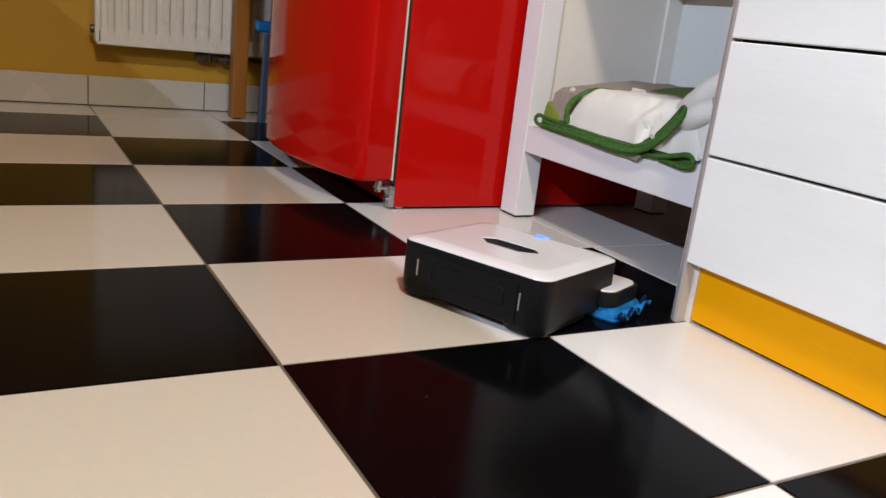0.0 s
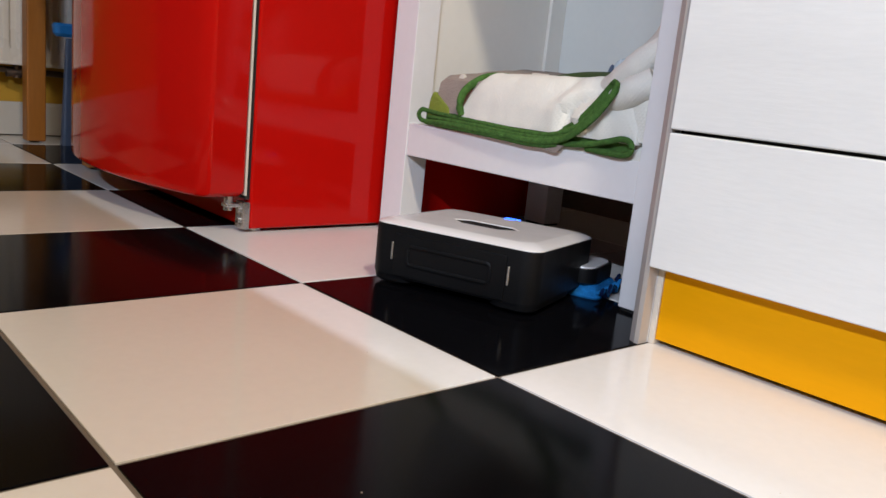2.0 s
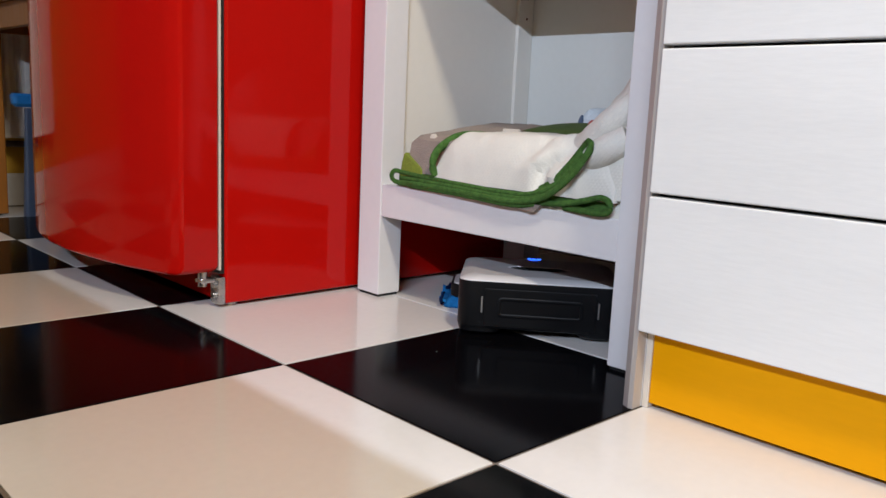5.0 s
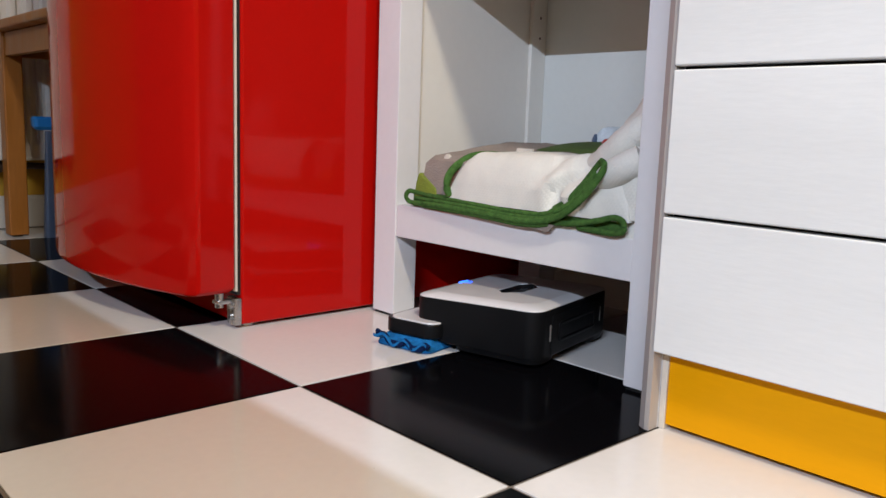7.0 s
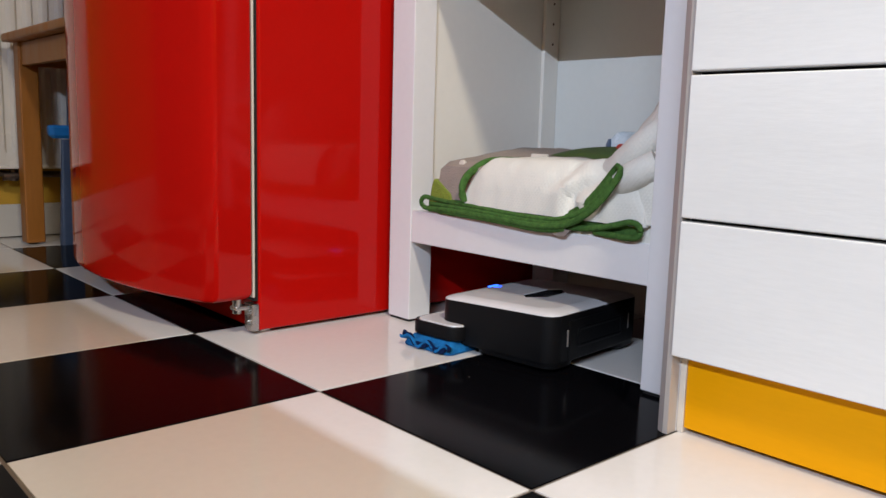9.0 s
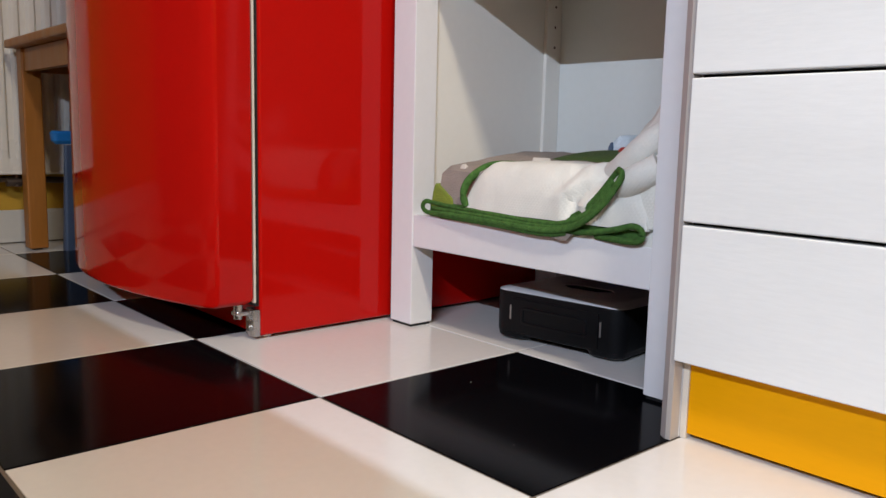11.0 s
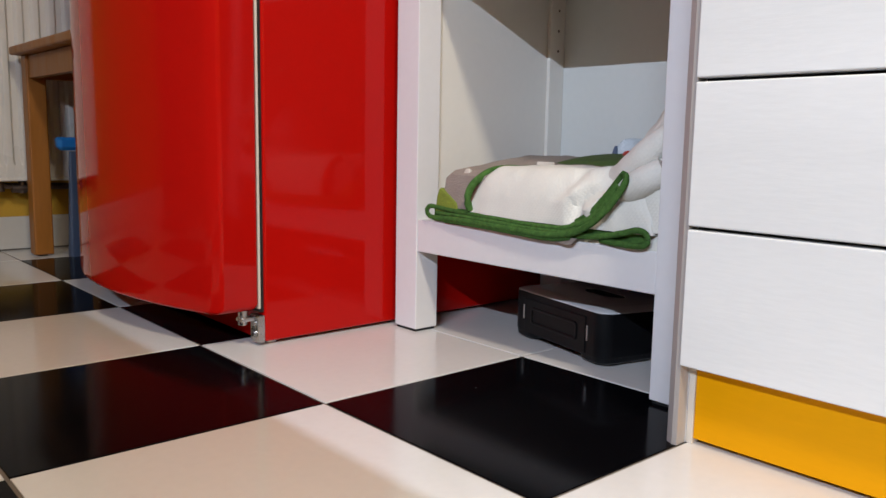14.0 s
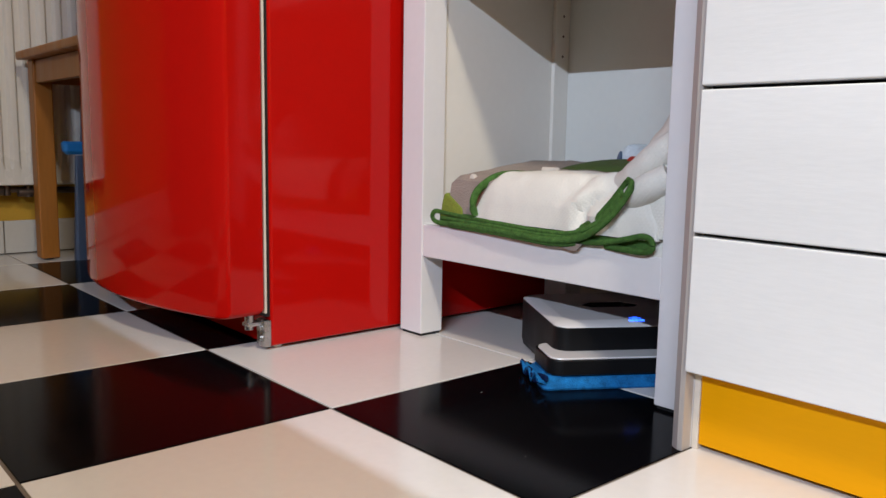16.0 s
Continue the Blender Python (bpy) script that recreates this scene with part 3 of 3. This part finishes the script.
def heap(u, v):
    k = min(1.0, max(0.0, (v - 0.24) / 0.72))
    rise = 0.112 * (1 - k * k * (3 - 2 * k)) * min(1.0, 0.05 + 2.4 * u)
    return rise + 0.010 * math.sin(9 * v + 7 * u) * u * (1 - v) + 0.006 * math.sin(23 * v - 15 * u) * (1 - v)


part("rumpled_end", pillow(0.636, 0.83, 0.0985, 0.225, 0.203, 0.254, top=heap, soft=0.034, rumple=0.008, nx=60, ny=60, seed=12, cut=True), M_QUILT, blanket)


part("rumpled_roll", tube([(0.700, 0.205, 0.252), (0.672, 0.178, 0.262), (0.662, 0.150, 0.279), (0.664, 0.126, 0.300), (0.676, 0.104, 0.318)], 0.0190, seg=28, n=16, wobble=0.35, fluff=0.03), M_QUILT, blanket)
part("rumpled_roll", tube([(0.662, 0.168, 0.250), (0.648, 0.146, 0.252), (0.643, 0.126, 0.261), (0.654, 0.104, 0.274)], 0.0185, seg=28, n=16, wobble=0.35, fluff=0.03), M_QUILT, blanket)


def felt(points, r=0.0046):
    """A felt cord with loose fibres standing off it."""
    bm = tube(points, r * 0.95, seg=14, wobble=0.07, n=16, flat=0.75)
    path = spline(points, 60)
    for k in range(len(path) * 3):
        i = random.randrange(1, len(path) - 1)
        away = Vector((random.gauss(0, 1), random.gauss(0, 1), random.gauss(0, 1))).normalized()
        along = (path[i + 1] - path[i - 1]).normalized()
        out = (away - along * away.dot(along)).normalized()
        foot = path[i] + out * r * 0.7
        tip = foot + out * random.uniform(0.0008, 0.0022) + along * random.uniform(-0.0016, 0.0016)
        bm.faces.new([bm.verts.new(p) for p in (foot - along * 0.0002, foot + along * 0.0002, tip)])
    part("binding", bm, M_GREEN, blanket, "green felt binding")


# lower edge in layers, then the turned-up corner, the small loop and the flap's border
felt([(0.640, 0.490, 0.1875), (0.633, 0.501, 0.1885), (0.631, 0.508, 0.196), (0.633, 0.503, 0.2045), (0.637, 0.488, 0.2030), (0.633, 0.44, 0.2005), (0.631, 0.36, 0.1975), (0.630, 0.29, 0.1950), (0.628, 0.235, 0.1965), (0.626, 0.195, 0.2090), (0.627, 0.170, 0.2290), (0.628, 0.155, 0.2480)], 0.0036)
felt([(0.637, 0.494, 0.1945), (0.632, 0.44, 0.1945), (0.629, 0.36, 0.1925), (0.628, 0.29, 0.1898), (0.627, 0.235, 0.1912), (0.625, 0.21, 0.1975)], 0.0034)
felt([(0.634, 0.496, 0.1870), (0.630, 0.43, 0.1885), (0.627, 0.34, 0.1865), (0.625, 0.27, 0.1850), (0.624, 0.225, 0.1895), (0.622, 0.190, 0.2035), (0.621, 0.160, 0.2280), (0.622, 0.141, 0.2530), (0.625, 0.138, 0.2650), (0.631, 0.148, 0.2690)], 0.0046)
felt([(0.632, 0.470, 0.1848), (0.629, 0.40, 0.1842), (0.627, 0.33, 0.1822), (0.626, 0.27, 0.1800), (0.626, 0.24, 0.1815), (0.627, 0.22, 0.1850)], 0.0030)
felt([(0.648, 0.245, 0.197), (0.636, 0.222, 0.204), (0.631, 0.195, 0.218), (0.631, 0.172, 0.240), (0.631, 0.155, 0.260), (0.629, 0.146, 0.268), (0.625, 0.138, 0.264)], 0.0040)
felt([(0.632, 0.225, 0.187), (0.629, 0.18, 0.1905), (0.628, 0.145, 0.198), (0.628, 0.122, 0.204), (0.628, 0.109, 0.2005), (0.628, 0.108, 0.190), (0.628, 0.121, 0.1855), (0.630, 0.15, 0.1855), (0.634, 0.18, 0.186)], 0.0040)
felt([(0.633, 0.411, 0.204), (0.630, 0.416, 0.218), (0.634, 0.415, 0.236), (0.646, 0.410, 0.250), (0.665, 0.400, 0.262), (0.688, 0.386, 0.265), (0.71, 0.370, 0.262)], 0.0060)
felt([(0.672, 0.396, 0.2630), (0.692, 0.383, 0.2660), (0.715, 0.362, 0.2675), (0.735, 0.335, 0.2675)], 0.0034)

part("felt_edge", box(0.6375, 0.66, 0.215, 0.500, 0.1825, 0.2045, 0.004), M_GREEN, blanket, "green felt binding")
part("felt_edge", box(0.6355, 0.66, 0.116, 0.230, 0.1855, 0.2020, 0.004), M_GREEN, blanket, "green felt binding")
felt([(0.630, 0.222, 0.200), (0.629, 0.190, 0.214), (0.629, 0.168, 0.238), (0.630, 0.154, 0.256)], 0.0040)

packet = thing("crumpled_packet", (0.88, 0.28, 0.281), "crumpled clear plastic packet with a red cap on the blanket", "packet")
part("wrapper", pillow(0.85, 0.91, 0.245, 0.330, 0.282, 0.311, soft=0.015, rumple=0.010, seed=21, nx=20, ny=20), M_FILM, packet, "pale bluish plastic film")
part("printed_mark", pillow(0.846, 0.860, 0.320, 0.329, 0.282, 0.300, soft=0.005, rumple=0.003, seed=23, nx=8, ny=8), M_GREYBLUE, packet, "dark printed mark")
part("cap", rod((0.815, 0.276, 0.2855), (0.838, 0.280, 0.2855), 0.0085), M_REDTHING, packet, "dark red cap")

# ---- floor and skirting tiles ----
floor = plain("floor", box(X_LEFT - 0.1, X_RIGHT + 0.1, Y_BACK - 0.1, Y_END + 0.1, -0.06, -0.0016), M_GROUT, "chequered floor of black and cream glazed tiles", "floor")
GAP = 0.0020


def tile_mesh(name, w, d, material):
    b = prism([(w - GAP, d - GAP), (GAP, d - GAP), (GAP, GAP), (w - GAP, GAP)], [(-0.008, 0.0), (-0.0003, 0.0), (0.0, 0.0004)])
    me = bpy.data.meshes.new(name)
    bmesh.ops.recalc_face_normals(b, faces=b.faces[:])
    b.to_mesh(me)
    b.free()
    me.materials.append(material)
    return me


def lay(me, parent, x, y, z=0.0, name="tile", turn=(0, 0, 0)):
    ob = new(name, me)
    ob.parent = parent
    ob.matrix_basis = pose(x, y, z, *turn)
    return ob


FULL = [tile_mesh("cream_tile", TILE, TILE, M_WHITE_TILE), tile_mesh("black_tile", TILE, TILE, M_BLACK_TILE)]
CUT = tile_mesh("cut_cream_tile", TILE, Y_END - 5 * TILE, M_WHITE_TILE)
for i in range(-6, 4):
    for j in range(-8, 6):
        lay(CUT if j == 5 else FULL[0 if i >= 2 else (i + j) % 2], floor, i * TILE, j * TILE)

baseboard = plain("baseboard", box(X_LEFT, X_RIGHT, Y_END - 0.004, Y_END, 0.0, 0.086), M_GROUT, "white tiled skirting along the yellow wall", "baseboard")
b = prism([(TILE - 0.0015, 0.086), (0.0015, 0.086), (0.0015, 0.002), (TILE - 0.0015, 0.002)], [(0.0, 0.0), (0.006, 0.0), (0.007, 0.001)])
SKIRT = bpy.data.meshes.new("skirting_tile")
bmesh.ops.recalc_face_normals(b, faces=b.faces[:])
b.to_mesh(SKIRT)
b.free()
SKIRT.materials.append(M_SKIRT)
for i in range(-6, 4):
    lay(SKIRT, baseboard, i * TILE - 0.003, Y_END - 0.004, 0.001, "skirting_tile", (90, 0, 0))


# ---- specks on the tiles ----
bm = bmesh.new()
for k in range(36):
    x, y = random.uniform(-0.5, 0.52), random.uniform(-0.4, 1.2)
    r = random.uniform(0.0003, 0.0006)
    prism([(x + r * math.cos(a) * random.uniform(0.7, 1.3), y + r * math.sin(a)) for a in (0, 1.2, 2.4, 3.7, 5.0)], [(0.0, 0.0), (r * 0.8, r * 0.3)], bm)
tagged(part("floor_crumbs", bm, M_PALE, None), "tiny pale crumbs and dust specks on the floor tiles", "crumbs", kind="stuff")


# ---- what moves ----
def motions():
    rows = [
        (0.0, 0.346, 0.119, 24), (0.3, 0.331, 0.122, 28.5), (0.6, 0.320, 0.107, 31.5), (0.9, 0.352, 0.124, 31.5),
        (1.2, 0.407, 0.156, 28), (1.5, 0.445, 0.184, 25), (1.8, 0.507, 0.226, 22), (2.1, 0.562, 0.250, 18.5),
        (2.4, 0.592, 0.240, 15), (2.7, 0.640, 0.245, 11), (3.0, 0.704, 0.262, 6), (3.3, 0.727, 0.262, 3), (3.6, 0.727, 0.265, 3.2),
        (3.9, 0.728, 0.269, 3.6), (4.2, 0.734, 0.273, 7), (4.8, 0.736, 0.284, 30), (5.4, 0.715, 0.320, 70), (6.0, 0.668, 0.366, 107),
        (6.3, 0.660, 0.371, 109.7), (6.5, 0.667, 0.374, 109.3), (6.7, 0.671, 0.354, 106), (7.0, 0.685, 0.324, 103), (7.3, 0.685, 0.316, 102.6),
        (7.6, 0.684, 0.313, 102.5), (7.9, 0.680, 0.308, 102), (8.2, 0.684, 0.308, 102), (8.5, 0.683, 0.307, 101.6), (8.8, 0.687, 0.311, 101), (9.0, 0.697, 0.314, 96),
        (9.2, 0.706, 0.315, 81), (9.7, 0.727, 0.317, 46), (10.2, 0.757, 0.318, 14), (10.6, 0.782, 0.318, 7), (11.3, 0.838, 0.319, 6),
        (11.6, 0.860, 0.320, 4.8), (12.0, 0.848, 0.318, 4.0), (12.4, 0.822, 0.313, 0.5), (12.8, 0.819, 0.307, -16), (13.0, 0.830, 0.306, -20.5),
        (13.2, 0.834, 0.299, -24.5), (13.6, 0.822, 0.302, -15), (14.0, 0.820, 0.304, -13), (14.4, 0.818, 0.301, -14), (14.8, 0.819, 0.304, -15.5),
        (15.0, 0.820, 0.305, -24), (15.2, 0.813, 0.295, -42), (15.4, 0.806, 0.275, -73), (15.6, 0.784, 0.260, -96), (15.8, 0.775, 0.260, -109),
        (16.0, 0.770, 0.268, -122),
    ]
    walk(robot, [(t, pose(x, y, 0, 0, 0, a)) for t, x, y, a in rows])


motions()
